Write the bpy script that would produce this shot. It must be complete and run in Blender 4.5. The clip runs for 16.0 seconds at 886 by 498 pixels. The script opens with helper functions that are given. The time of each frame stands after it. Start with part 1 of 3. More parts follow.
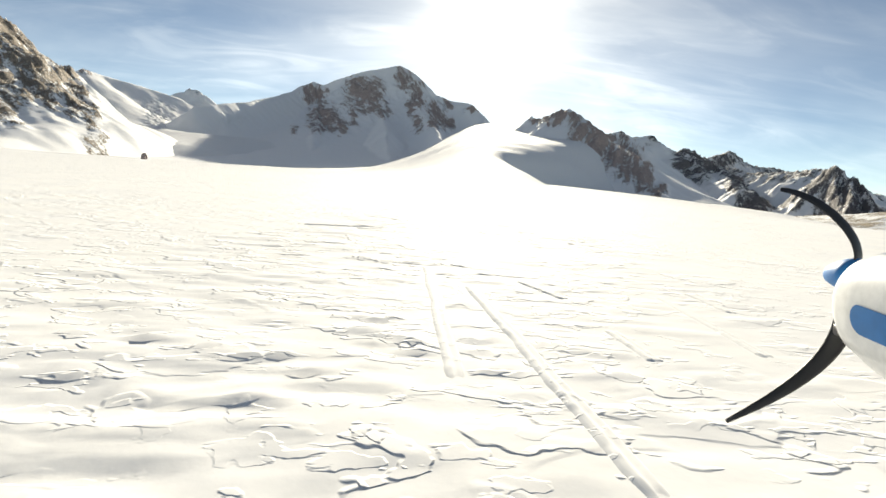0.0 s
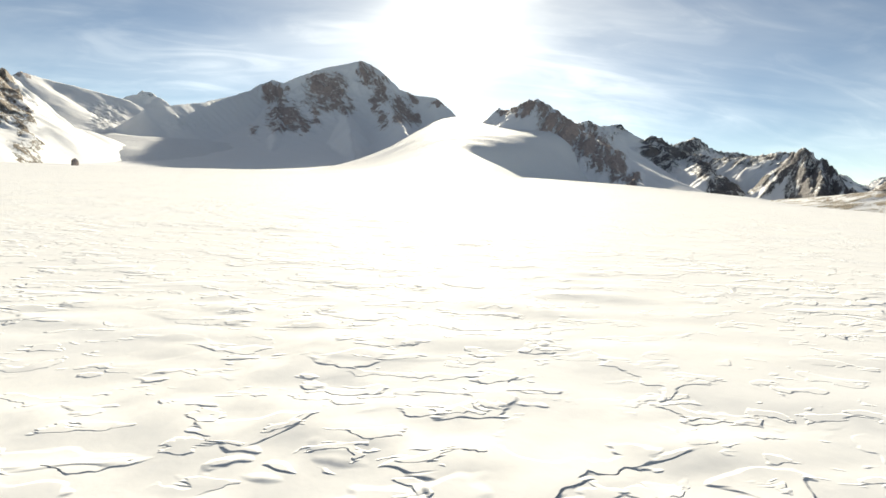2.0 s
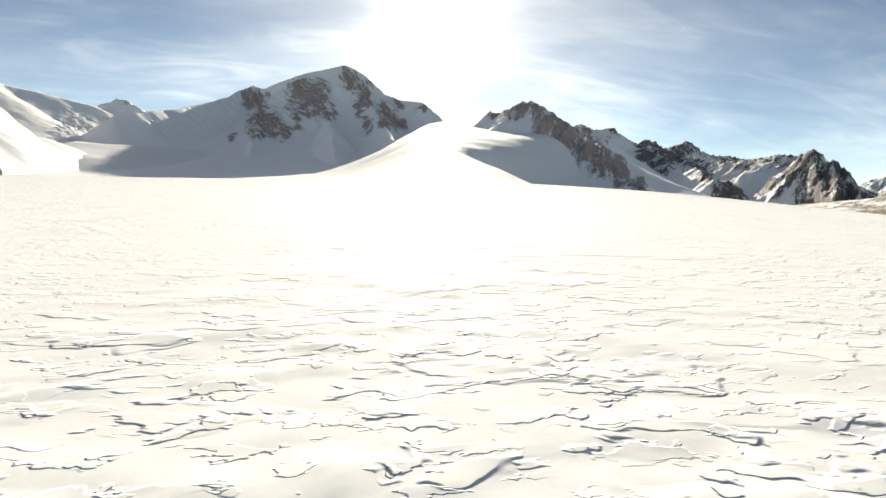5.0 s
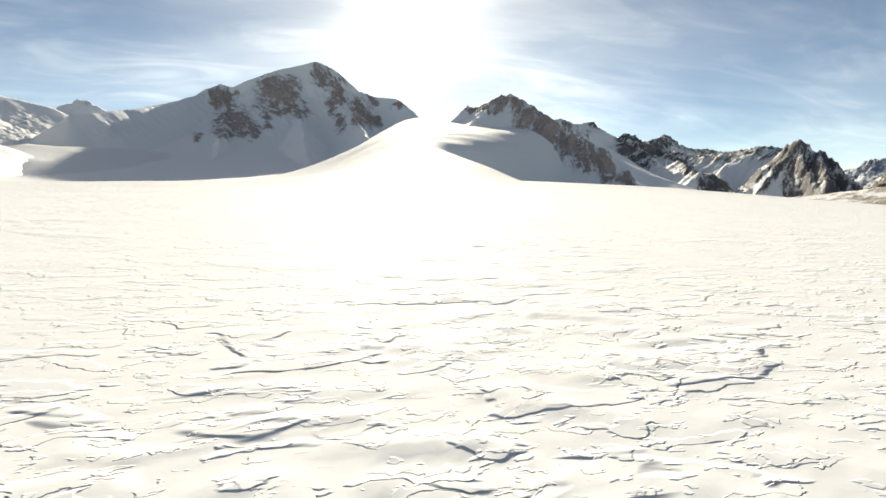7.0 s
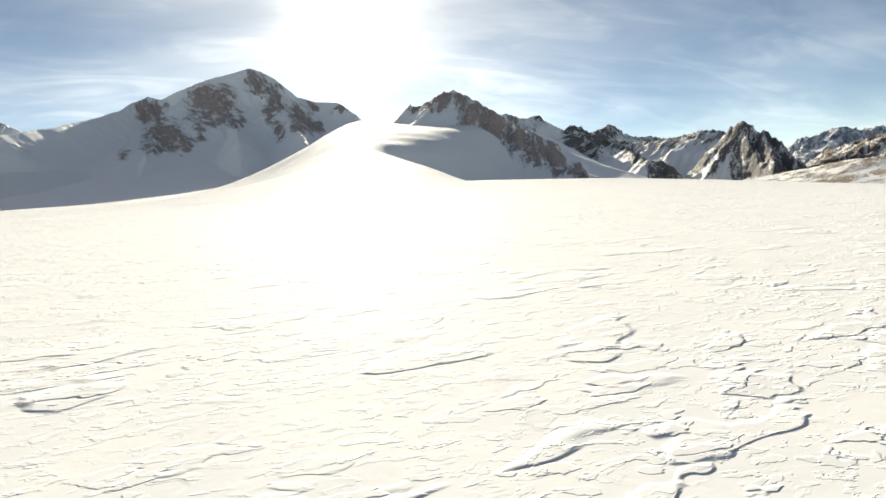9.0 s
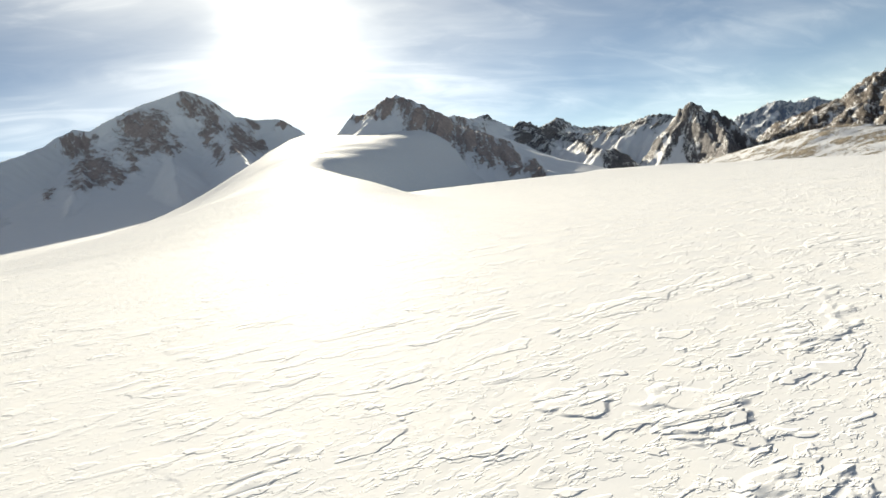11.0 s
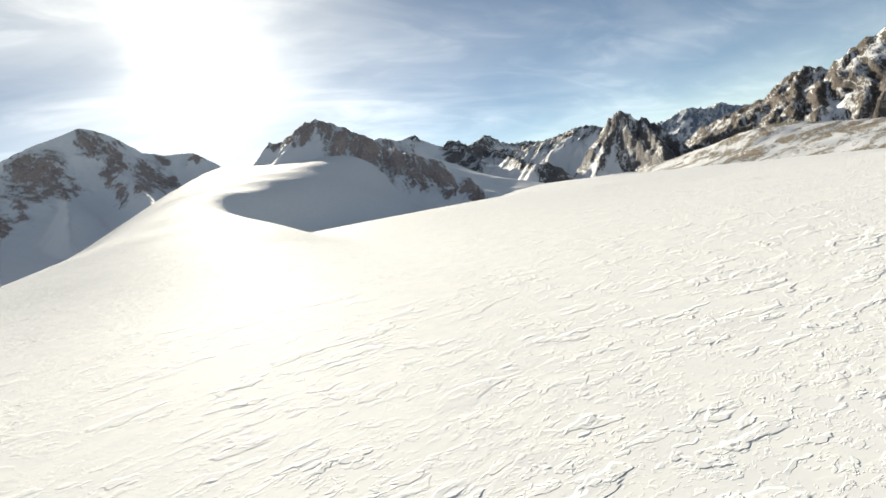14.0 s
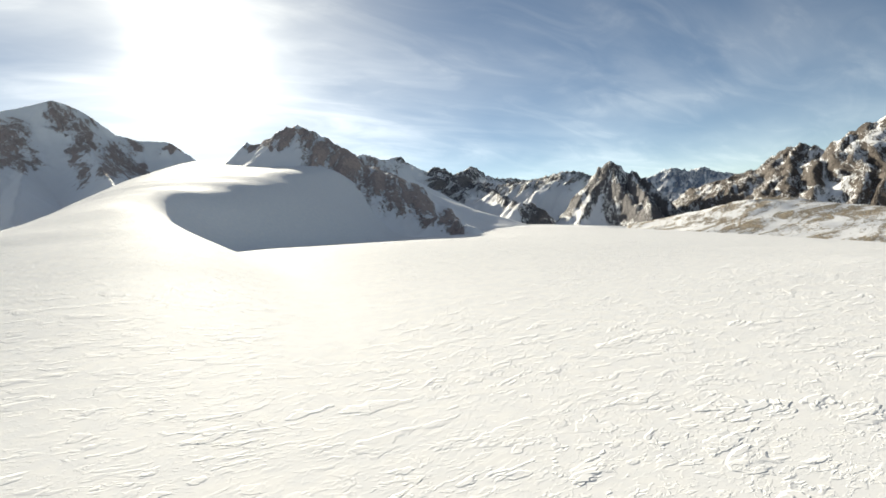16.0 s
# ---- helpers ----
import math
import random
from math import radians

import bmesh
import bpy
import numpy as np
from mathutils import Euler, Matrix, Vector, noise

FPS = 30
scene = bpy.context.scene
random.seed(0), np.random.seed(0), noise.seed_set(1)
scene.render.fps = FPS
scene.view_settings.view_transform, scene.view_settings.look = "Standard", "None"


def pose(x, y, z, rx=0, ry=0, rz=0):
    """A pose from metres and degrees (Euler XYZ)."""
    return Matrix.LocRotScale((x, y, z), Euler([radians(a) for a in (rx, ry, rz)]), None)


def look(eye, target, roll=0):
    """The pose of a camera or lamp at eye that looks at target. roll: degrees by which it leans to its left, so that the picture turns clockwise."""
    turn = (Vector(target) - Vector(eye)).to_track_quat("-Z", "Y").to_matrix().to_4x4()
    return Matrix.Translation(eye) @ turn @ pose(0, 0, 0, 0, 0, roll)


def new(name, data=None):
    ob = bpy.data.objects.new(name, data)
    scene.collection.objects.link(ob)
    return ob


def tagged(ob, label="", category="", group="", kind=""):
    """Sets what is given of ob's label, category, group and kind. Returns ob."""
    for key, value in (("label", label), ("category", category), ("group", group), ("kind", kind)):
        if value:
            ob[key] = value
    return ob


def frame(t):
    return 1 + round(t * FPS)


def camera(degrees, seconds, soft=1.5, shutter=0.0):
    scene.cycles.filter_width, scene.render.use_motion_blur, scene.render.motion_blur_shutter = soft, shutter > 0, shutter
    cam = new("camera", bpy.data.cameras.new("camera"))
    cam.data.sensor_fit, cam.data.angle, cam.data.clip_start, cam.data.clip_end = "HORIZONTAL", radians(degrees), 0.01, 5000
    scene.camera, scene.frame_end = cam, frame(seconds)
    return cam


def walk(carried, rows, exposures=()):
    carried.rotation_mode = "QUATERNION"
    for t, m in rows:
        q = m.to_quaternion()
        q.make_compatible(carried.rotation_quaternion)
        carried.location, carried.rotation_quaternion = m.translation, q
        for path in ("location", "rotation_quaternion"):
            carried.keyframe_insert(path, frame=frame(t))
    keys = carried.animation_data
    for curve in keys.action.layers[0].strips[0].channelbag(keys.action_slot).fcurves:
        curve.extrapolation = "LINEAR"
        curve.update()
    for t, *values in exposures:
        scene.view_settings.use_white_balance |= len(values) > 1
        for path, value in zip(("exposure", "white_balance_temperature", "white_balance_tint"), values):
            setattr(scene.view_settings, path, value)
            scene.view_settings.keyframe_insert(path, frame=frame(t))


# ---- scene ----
cam = camera(79.06, 16.0, soft=1.6)
PATH = [
    (0, (0.000, 0.000, 1.785), (0.291, 1.963, 1.538), 4.48),
    (0.5, (1.883, 12.210, 1.762), (2.167, 14.173, 1.511), 3.47),
    (1, (3.925, 24.734, 1.747), (4.246, 26.697, 1.533), 6.29),
    (1.5, (6.202, 37.861, 1.748), (6.549, 39.815, 1.499), 2.76),
    (2, (8.463, 51.765, 1.776), (8.859, 53.709, 1.521), 2.37),
    (2.5, (10.432, 66.537, 1.833), (10.856, 68.475, 1.584), 1.34),
    (3, (12.065, 82.036, 1.889), (12.465, 83.982, 1.658), 0.37),
    (3.5, (13.413, 98.067, 1.914), (13.841, 99.999, 1.624), 3.24),
    (4, (14.653, 114.451, 1.933), (15.080, 116.391, 1.702), 1.58),
    (4.2, (15.167, 121.063, 1.946), (15.605, 123.001, 1.722), 1.88),
    (4.9, (17.314, 144.252, 2.050), (17.757, 146.189, 1.823), 1.74),
    (5.6, (20.572, 167.105, 2.268), (21.022, 169.041, 2.040), 1.60),
    (6.5, (27.333, 195.198, 2.689), (27.808, 197.126, 2.454), 1.82),
    (7, (32.537, 209.996, 2.969), (33.056, 211.914, 2.736), 0.62),
    (7.5, (38.644, 224.381, 3.301), (39.212, 226.282, 3.050), -0.68),
    (8, (45.453, 238.427, 3.747), (46.052, 240.318, 3.490), -3.21),
    (8.5, (52.722, 252.130, 4.398), (53.350, 254.014, 4.163), -4.56),
    (9, (60.218, 265.594, 5.270), (60.891, 267.463, 5.039), -3.08),
    (9.2, (63.227, 270.955, 5.672), (63.917, 272.820, 5.456), -2.99),
    (9.9, (73.580, 289.712, 7.247), (74.313, 291.560, 7.027), -5.23),
    (10.6, (83.363, 308.361, 8.942), (84.139, 310.190, 8.718), -7.46),
    (11.5, (95.097, 331.512, 11.059), (95.930, 333.316, 10.831), -9.37),
    (12, (101.575, 343.972, 12.119), (102.456, 345.754, 11.896), -9.15),
    (12.5, (108.575, 356.886, 13.033), (109.512, 358.638, 12.798), -10.19),
    (13, (116.072, 370.117, 13.813), (117.049, 371.845, 13.566), -9.99),
    (13.5, (123.672, 382.907, 14.519), (124.679, 384.622, 14.313), -10.59),
    (14, (131.345, 395.156, 15.316), (132.368, 396.864, 15.127), -12.45),
    (14.5, (139.326, 407.246, 16.430), (140.350, 408.955, 16.255), -13.07),
    (15, (147.629, 419.023, 17.849), (148.682, 420.717, 17.703), -9.05),
    (15.5, (156.101, 430.015, 19.390), (157.192, 431.688, 19.273), -5.96),
    (16, (164.642, 440.455, 20.970), (165.761, 442.109, 20.860), -4.70),
]
walk(cam, [(t, look(eye, target, roll)) for t, eye, target, roll in PATH], [(0, 1.23, 7950, 4), (9, 1.20, 7950, 4), (16, 1.15, 7650, 4)])

# ---- light ----
SUN_AZ, SUN_EL = 11.6, 16.9
sun_way = Vector((math.sin(radians(SUN_AZ)) * math.cos(radians(SUN_EL)), math.cos(radians(SUN_AZ)) * math.cos(radians(SUN_EL)), math.sin(radians(SUN_EL))))

sun = new("sun", bpy.data.lights.new("sun", "SUN"))
sun.data.energy, sun.data.angle, sun.data.color = 4.0, radians(0.6), (1.0, 0.975, 0.95)
sun.matrix_world = look(sun_way * 100, (0, 0, 0))


def node(tree, kind, **values):
    n = tree.nodes.new(kind)
    for key, value in values.items():
        if key in n.inputs:
            n.inputs[key].default_value = value
    return n


def math_node(tree, op, a, b=None, c=None):
    n = tree.nodes.new("ShaderNodeMath")
    n.operation = op
    for i, v in enumerate((a, b, c)):
        if v is None:
            continue
        if isinstance(v, (int, float)):
            n.inputs[i].default_value = v
        else:
            tree.links.new(v, n.inputs[i])
    return n.outputs[0]


def smooth_range(tree, value, lo, hi, out_lo=0.0, out_hi=1.0):
    n = tree.nodes.new("ShaderNodeMapRange")
    n.interpolation_type = "SMOOTHSTEP"
    tree.links.new(value, n.inputs["Value"])
    for key, v in (("From Min", lo), ("From Max", hi), ("To Min", out_lo), ("To Max", out_hi)):
        n.inputs[key].default_value = v
    return n.outputs["Result"]


def mix_colour(tree, fac, a, b):
    n = tree.nodes.new("ShaderNodeMix")
    n.data_type = "RGBA"
    for key, v in ((0, fac), (6, a), (7, b)):
        if isinstance(v, (int, float, tuple)):
            n.inputs[key].default_value = v if not isinstance(v, tuple) or len(v) == 4 else (*v, 1)
        else:
            tree.links.new(v, n.inputs[key])
    return n.outputs[2]


def noise_node(tree, vector, scale, detail=4.0, rough=0.55, distortion=0.0):
    n = node(tree, "ShaderNodeTexNoise", Scale=scale, Detail=detail, Roughness=rough, Distortion=distortion)
    if vector is not None:
        tree.links.new(vector, n.inputs["Vector"])
    return n.outputs["Fac"]


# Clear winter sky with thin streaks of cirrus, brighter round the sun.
world = bpy.data.worlds.new("sky")
scene.world = world
world.use_nodes = True
wt = world.node_tree
wt.nodes.clear()
sky = wt.nodes.new("ShaderNodeTexSky")
sky.sky_type, sky.sun_disc = "NISHITA", False
sky.sun_elevation, sky.sun_rotation = radians(SUN_EL), radians(SUN_AZ)
sky.altitude, sky.air_density, sky.dust_density, sky.ozone_density = 3600, 0.8, 0.6, 1.8
coord = wt.nodes.new("ShaderNodeTexCoord").outputs["Generated"]
split = wt.nodes.new("ShaderNodeSeparateXYZ")
wt.links.new(coord, split.inputs[0])
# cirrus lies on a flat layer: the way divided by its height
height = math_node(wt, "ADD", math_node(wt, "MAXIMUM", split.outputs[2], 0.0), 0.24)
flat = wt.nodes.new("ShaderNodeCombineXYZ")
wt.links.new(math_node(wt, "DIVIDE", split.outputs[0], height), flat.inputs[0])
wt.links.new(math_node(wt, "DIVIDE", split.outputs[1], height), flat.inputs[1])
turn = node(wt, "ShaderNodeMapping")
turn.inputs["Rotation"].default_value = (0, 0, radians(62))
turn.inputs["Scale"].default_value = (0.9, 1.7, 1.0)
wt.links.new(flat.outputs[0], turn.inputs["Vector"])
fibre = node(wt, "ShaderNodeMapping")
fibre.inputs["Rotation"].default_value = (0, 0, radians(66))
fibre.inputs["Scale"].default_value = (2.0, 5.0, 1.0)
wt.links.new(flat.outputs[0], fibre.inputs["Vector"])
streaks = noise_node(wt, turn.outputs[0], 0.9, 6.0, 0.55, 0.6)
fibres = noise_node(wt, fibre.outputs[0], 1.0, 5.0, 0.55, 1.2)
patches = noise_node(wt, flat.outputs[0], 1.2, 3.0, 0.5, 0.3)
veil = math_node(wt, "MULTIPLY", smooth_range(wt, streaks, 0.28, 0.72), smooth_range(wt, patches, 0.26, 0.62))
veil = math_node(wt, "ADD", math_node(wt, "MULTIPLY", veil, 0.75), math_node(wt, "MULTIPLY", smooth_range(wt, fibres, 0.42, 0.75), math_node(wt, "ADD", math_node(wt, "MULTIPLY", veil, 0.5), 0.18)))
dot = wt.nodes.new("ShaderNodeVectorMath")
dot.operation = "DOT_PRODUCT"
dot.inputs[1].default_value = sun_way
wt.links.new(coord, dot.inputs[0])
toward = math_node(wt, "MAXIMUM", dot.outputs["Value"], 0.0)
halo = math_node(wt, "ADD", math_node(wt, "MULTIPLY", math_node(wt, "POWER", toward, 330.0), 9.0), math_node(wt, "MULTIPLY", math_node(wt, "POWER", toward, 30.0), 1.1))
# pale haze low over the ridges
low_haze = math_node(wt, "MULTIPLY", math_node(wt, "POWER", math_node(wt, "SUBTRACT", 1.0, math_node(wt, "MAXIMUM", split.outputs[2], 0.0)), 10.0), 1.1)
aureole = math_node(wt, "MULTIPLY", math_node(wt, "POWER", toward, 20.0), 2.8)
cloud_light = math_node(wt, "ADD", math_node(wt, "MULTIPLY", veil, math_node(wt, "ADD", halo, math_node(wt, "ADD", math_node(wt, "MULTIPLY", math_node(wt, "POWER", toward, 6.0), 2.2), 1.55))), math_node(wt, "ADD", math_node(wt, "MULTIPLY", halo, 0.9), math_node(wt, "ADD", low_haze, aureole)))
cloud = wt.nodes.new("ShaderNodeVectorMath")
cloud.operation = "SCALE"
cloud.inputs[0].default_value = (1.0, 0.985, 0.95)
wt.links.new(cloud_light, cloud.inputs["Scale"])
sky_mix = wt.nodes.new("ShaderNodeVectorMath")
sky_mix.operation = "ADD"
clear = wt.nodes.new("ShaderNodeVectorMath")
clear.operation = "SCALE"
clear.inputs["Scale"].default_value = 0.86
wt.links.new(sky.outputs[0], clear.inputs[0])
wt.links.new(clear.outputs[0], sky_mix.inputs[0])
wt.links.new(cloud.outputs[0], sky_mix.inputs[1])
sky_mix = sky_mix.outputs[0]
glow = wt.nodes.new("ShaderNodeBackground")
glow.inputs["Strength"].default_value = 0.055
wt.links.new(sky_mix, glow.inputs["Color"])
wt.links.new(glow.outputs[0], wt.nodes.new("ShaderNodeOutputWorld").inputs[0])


# ---- materials ----
def material(name):
    m = bpy.data.materials.new(name)
    m.use_nodes = True
    t = m.node_tree
    return m, t, t.nodes["Principled BSDF"]


def snow_ground(name, crusts):
    """Wind-packed snow: white, faintly grey and cream in patches, with broken crusts."""
    m, t, b = material(name)
    place = t.nodes.new("ShaderNodeTexCoord").outputs["Object"]
    tone = noise_node(t, place, 0.35, 5.0)
    grain = noise_node(t, place, 9.0, 4.0)
    col = mix_colour(t, smooth_range(t, tone, 0.35, 0.7), (0.86, 0.865, 0.875), (0.92, 0.915, 0.905))
    col = mix_colour(t, math_node(t, "MULTIPLY", smooth_range(t, grain, 0.5, 0.75), 0.35), col, (0.82, 0.83, 0.85))
    t.links.new(col, b.inputs["Base Color"])
    b.inputs["Roughness"].default_value = 0.8
    b.inputs["Specular IOR Level"].default_value = 0.03
    axes = t.nodes.new("ShaderNodeSeparateXYZ")
    t.links.new(place, axes.inputs[0])
    higher = smooth_range(t, axes.outputs[1], 110, 330, 0.42, 1.1)
    # wind-swept smooth stretches between the broken ones
    swept = smooth_range(t, noise_node(t, place, 0.055, 4.0, 0.6, 0.6), 0.38, 0.58, 0.55, 1.15)
    # terraces of eroded crust at five sizes: flat tops that end in ragged steps, in patches
    relief = math_node(t, "MULTIPLY", noise_node(t, place, 3.0, 4.0, 0.55), 0.006)
    for size, depth, low, turned in crusts:
        along = node(t, "ShaderNodeMapping")
        along.inputs["Location"].default_value = (37 * size, 11 * size, 0)
        along.inputs["Rotation"].default_value = (0, 0, radians(turned))
        along.inputs["Scale"].default_value = (0.6 / size, 1.0 / size, 0.0)
        t.links.new(place, along.inputs["Vector"])
        shelf = noise_node(t, along.outputs[0], 1.0, 3.2, 0.54, 0.35)
        step = smooth_range(t, shelf, low, low + 0.036)
        area = math_node(t, "MULTIPLY", smooth_range(t, noise_node(t, place, 0.16 / size, 3.0, 0.55), 0.39, 0.55), swept)
        if size > 1:  # the larger crusts grow further up the glacier
            area = math_node(t, "MULTIPLY", area, math_node(t, "POWER", higher, 1.0 if size < 2 else 1.9))
        relief = math_node(t, "ADD", relief, math_node(t, "MULTIPLY", step, math_node(t, "MULTIPLY", area, depth)))
    bump = node(t, "ShaderNodeBump", Strength=1.0, Distance=1.0)
    t.links.new(relief, bump.inputs["Height"])
    t.links.new(bump.outputs[0], b.inputs["Normal"])
    return m


def alpine(name, dark, light, grain=0.04):
    """Rock with snow lying where the attribute 'rock' is low; the edge is broken up by noise."""
    m, t, b = material(name)
    place = t.nodes.new("ShaderNodeTexCoord").outputs["Object"]
    attr = t.nodes.new("ShaderNodeAttribute")
    attr.attribute_name = "rock"
    streak = node(t, "ShaderNodeMapping")
    streak.inputs["Scale"].default_value = (1.0, 1.0, 0.45)
    t.links.new(place, streak.inputs["Vector"])
    # streaks run down the faces, by the way along and away from the crest
    flow = t.nodes.new("ShaderNodeAttribute")
    flow.attribute_name = "fall_line"
    run_down = node(t, "ShaderNodeMapping")
    run_down.inputs["Scale"].default_value = (1.6, 0.42, 1.0)
    t.links.new(flow.outputs["Vector"], run_down.inputs["Vector"])
    n1 = noise_node(t, run_down.outputs[0], grain, 7.0, 0.66, 0.5)
    n2 = noise_node(t, streak.outputs[0], grain * 5, 6.0, 0.65, 0.4)
    edge = math_node(t, "ADD", attr.outputs["Fac"], math_node(t, "ADD", math_node(t, "MULTIPLY", math_node(t, "SUBTRACT", n1, 0.5), 2.0), math_node(t, "MULTIPLY", math_node(t, "SUBTRACT", n2, 0.5), 1.9)))
    bare = smooth_range(t, edge, 0.4, 0.6)
    stone = mix_colour(t, smooth_range(t, n2, 0.3, 0.7), dark, light)
    drift = noise_node(t, place, grain * 0.5, 6.0)
    snow = mix_colour(t, drift, (0.90, 0.91, 0.93), (0.95, 0.945, 0.94))
    col = mix_colour(t, bare, snow, stone)
    t.links.new(col, b.inputs["Base Color"])
    b.inputs["Roughness"].default_value = 0.8
    b.inputs["Specular IOR Level"].default_value = 0.2
    bump = node(t, "ShaderNodeBump", Strength=0.9, Distance=1.0)
    lump = math_node(t, "ADD", math_node(t, "MULTIPLY", math_node(t, "ADD", math_node(t, "MULTIPLY", n2, 5.0), math_node(t, "MULTIPLY", n1, 5.0)), bare), math_node(t, "MULTIPLY", drift, 1.5))
    t.links.new(lump, bump.inputs["Height"])
    t.links.new(bump.outputs[0], b.inputs["Normal"])
    return m


SNOW = snow_ground("wind_packed_snow", ((0.32, 0.014, 0.555, 24), (0.62, 0.023, 0.555, 8), (1.2, 0.04, 0.565, 20), (2.4, 0.064, 0.575, 12), (5.0, 0.075, 0.58, 16)))
PRESSED = snow_ground("pressed_snow", ((0.2, 0.006, 0.54, 30),))
ROCK_BROWN = alpine("brown_rock_and_snow", (0.36, 0.28, 0.255), (0.60, 0.49, 0.45))
ROCK_TAN = alpine("sunlit_tan_rock_and_snow", (0.13, 0.115, 0.1), (0.42, 0.35, 0.285))
ROCK_CRAG = alpine("brown_crag_rock_and_snow", (0.06, 0.052, 0.048), (0.23, 0.19, 0.16), 0.085)
ROCK_DARK = alpine("dark_rock_and_snow", (0.10, 0.093, 0.095), (0.26, 0.24, 0.24), 0.06)
# the far rock's blue is distance haze mixed into its base colour
ROCK_FAR_HAZED = alpine("hazed_far_rock_and_snow", (0.17, 0.21, 0.29), (0.32, 0.38, 0.48), 0.03)
ROCK_OCHRE = alpine("ochre_scree_and_snow", (0.3, 0.235, 0.165), (0.55, 0.46, 0.35), 0.06)


# ---- noise on arrays ----
def hashed(ix, iy, seed):
    n = (ix.astype(np.int64) * 374761393 + iy.astype(np.int64) * 668265263 + seed * 974634777) & 0xFFFFFFFF
    n = ((n ^ (n >> 13)) * 1274126177) & 0xFFFFFFFF
    return ((n ^ (n >> 16)) & 0xFFFF) / 65535.0


def perlin(x, y, seed=0):
    """Gradient noise, about -1 to 1."""
    ix, iy = np.floor(x), np.floor(y)
    fx, fy = x - ix, y - iy
    u, v = fx * fx * fx * (fx * (fx * 6 - 15) + 10), fy * fy * fy * (fy * (fy * 6 - 15) + 10)
    total = []
    for dx, dy in ((0, 0), (1, 0), (0, 1), (1, 1)):
        a = hashed(ix + dx, iy + dy, seed) * 2 * math.pi
        total.append(np.cos(a) * (fx - dx) + np.sin(a) * (fy - dy))
    return 1.5 * ((total[0] * (1 - u) + total[1] * u) * (1 - v) + (total[2] * (1 - u) + total[3] * u) * v)


def fbm(x, y, octaves=4, seed=0, gain=0.5):
    out, amp = 0.0, 1.0
    for k in range(octaves):
        out = out + amp * perlin(x * 2.03**k, y * 2.03**k, seed + 17 * k)
        amp *= gain
    return out


def ridged(x, y, octaves=4, seed=0, gain=0.5):
    out, amp, norm = 0.0, 1.0, 0.0
    for k in range(octaves):
        out = out + amp * (1 - np.abs(perlin(x * 2.07**k, y * 2.07**k, seed + 31 * k)))
        norm += amp
        amp *= gain
    return out / norm


def ease(v, lo, hi):
    s = np.clip((v - lo) / (hi - lo), 0, 1)
    return s * s * (3 - 2 * s)


def sheet(name, xs, ys, zs, mat, smooth=True, attr=None, fall=None):
    """A grid of rows x columns as one mesh."""
    rows, cols = xs.shape
    me = bpy.data.meshes.new(name)
    me.vertices.add(rows * cols)
    me.vertices.foreach_set("co", np.stack([xs, ys, zs], -1).astype(np.float32).ravel())
    a = (np.arange(rows - 1)[:, None] * cols + np.arange(cols - 1)).ravel()
    quads = np.stack([a, a + 1, a + cols + 1, a + cols], 1).astype(np.int32)
    me.loops.add(quads.size)
    me.loops.foreach_set("vertex_index", quads.ravel())
    me.polygons.add(len(quads))
    me.polygons.foreach_set("loop_start", np.arange(0, quads.size, 4, dtype=np.int32))
    me.polygons.foreach_set("use_smooth", np.full(len(quads), smooth))
    me.update(calc_edges=True)
    if attr is not None:
        me.attributes.new("rock", "FLOAT", "POINT").data.foreach_set("value", attr.astype(np.float32).ravel())
    if fall is not None:
        me.attributes.new("fall_line", "FLOAT_VECTOR", "POINT").data.foreach_set("vector", fall.astype(np.float32).ravel())
    me.materials.append(mat)
    return new(name, me)


# ---- glacier ----
# The runway's middle line: x over y.
LINE_Y = [-5000, 0, 50, 120, 190, 245, 300, 350, 400, 445, 900, 5000]
LINE_X = [-760, 0, 7.8, 14.4, 24.4, 47, 77, 102, 131, 165, 500, 3500]


def line_x(y):
    k = np.linspace(-1, 1, 9)
    return sum(np.interp(y + 25 * d, LINE_Y, LINE_X) for d in k) / len(k)


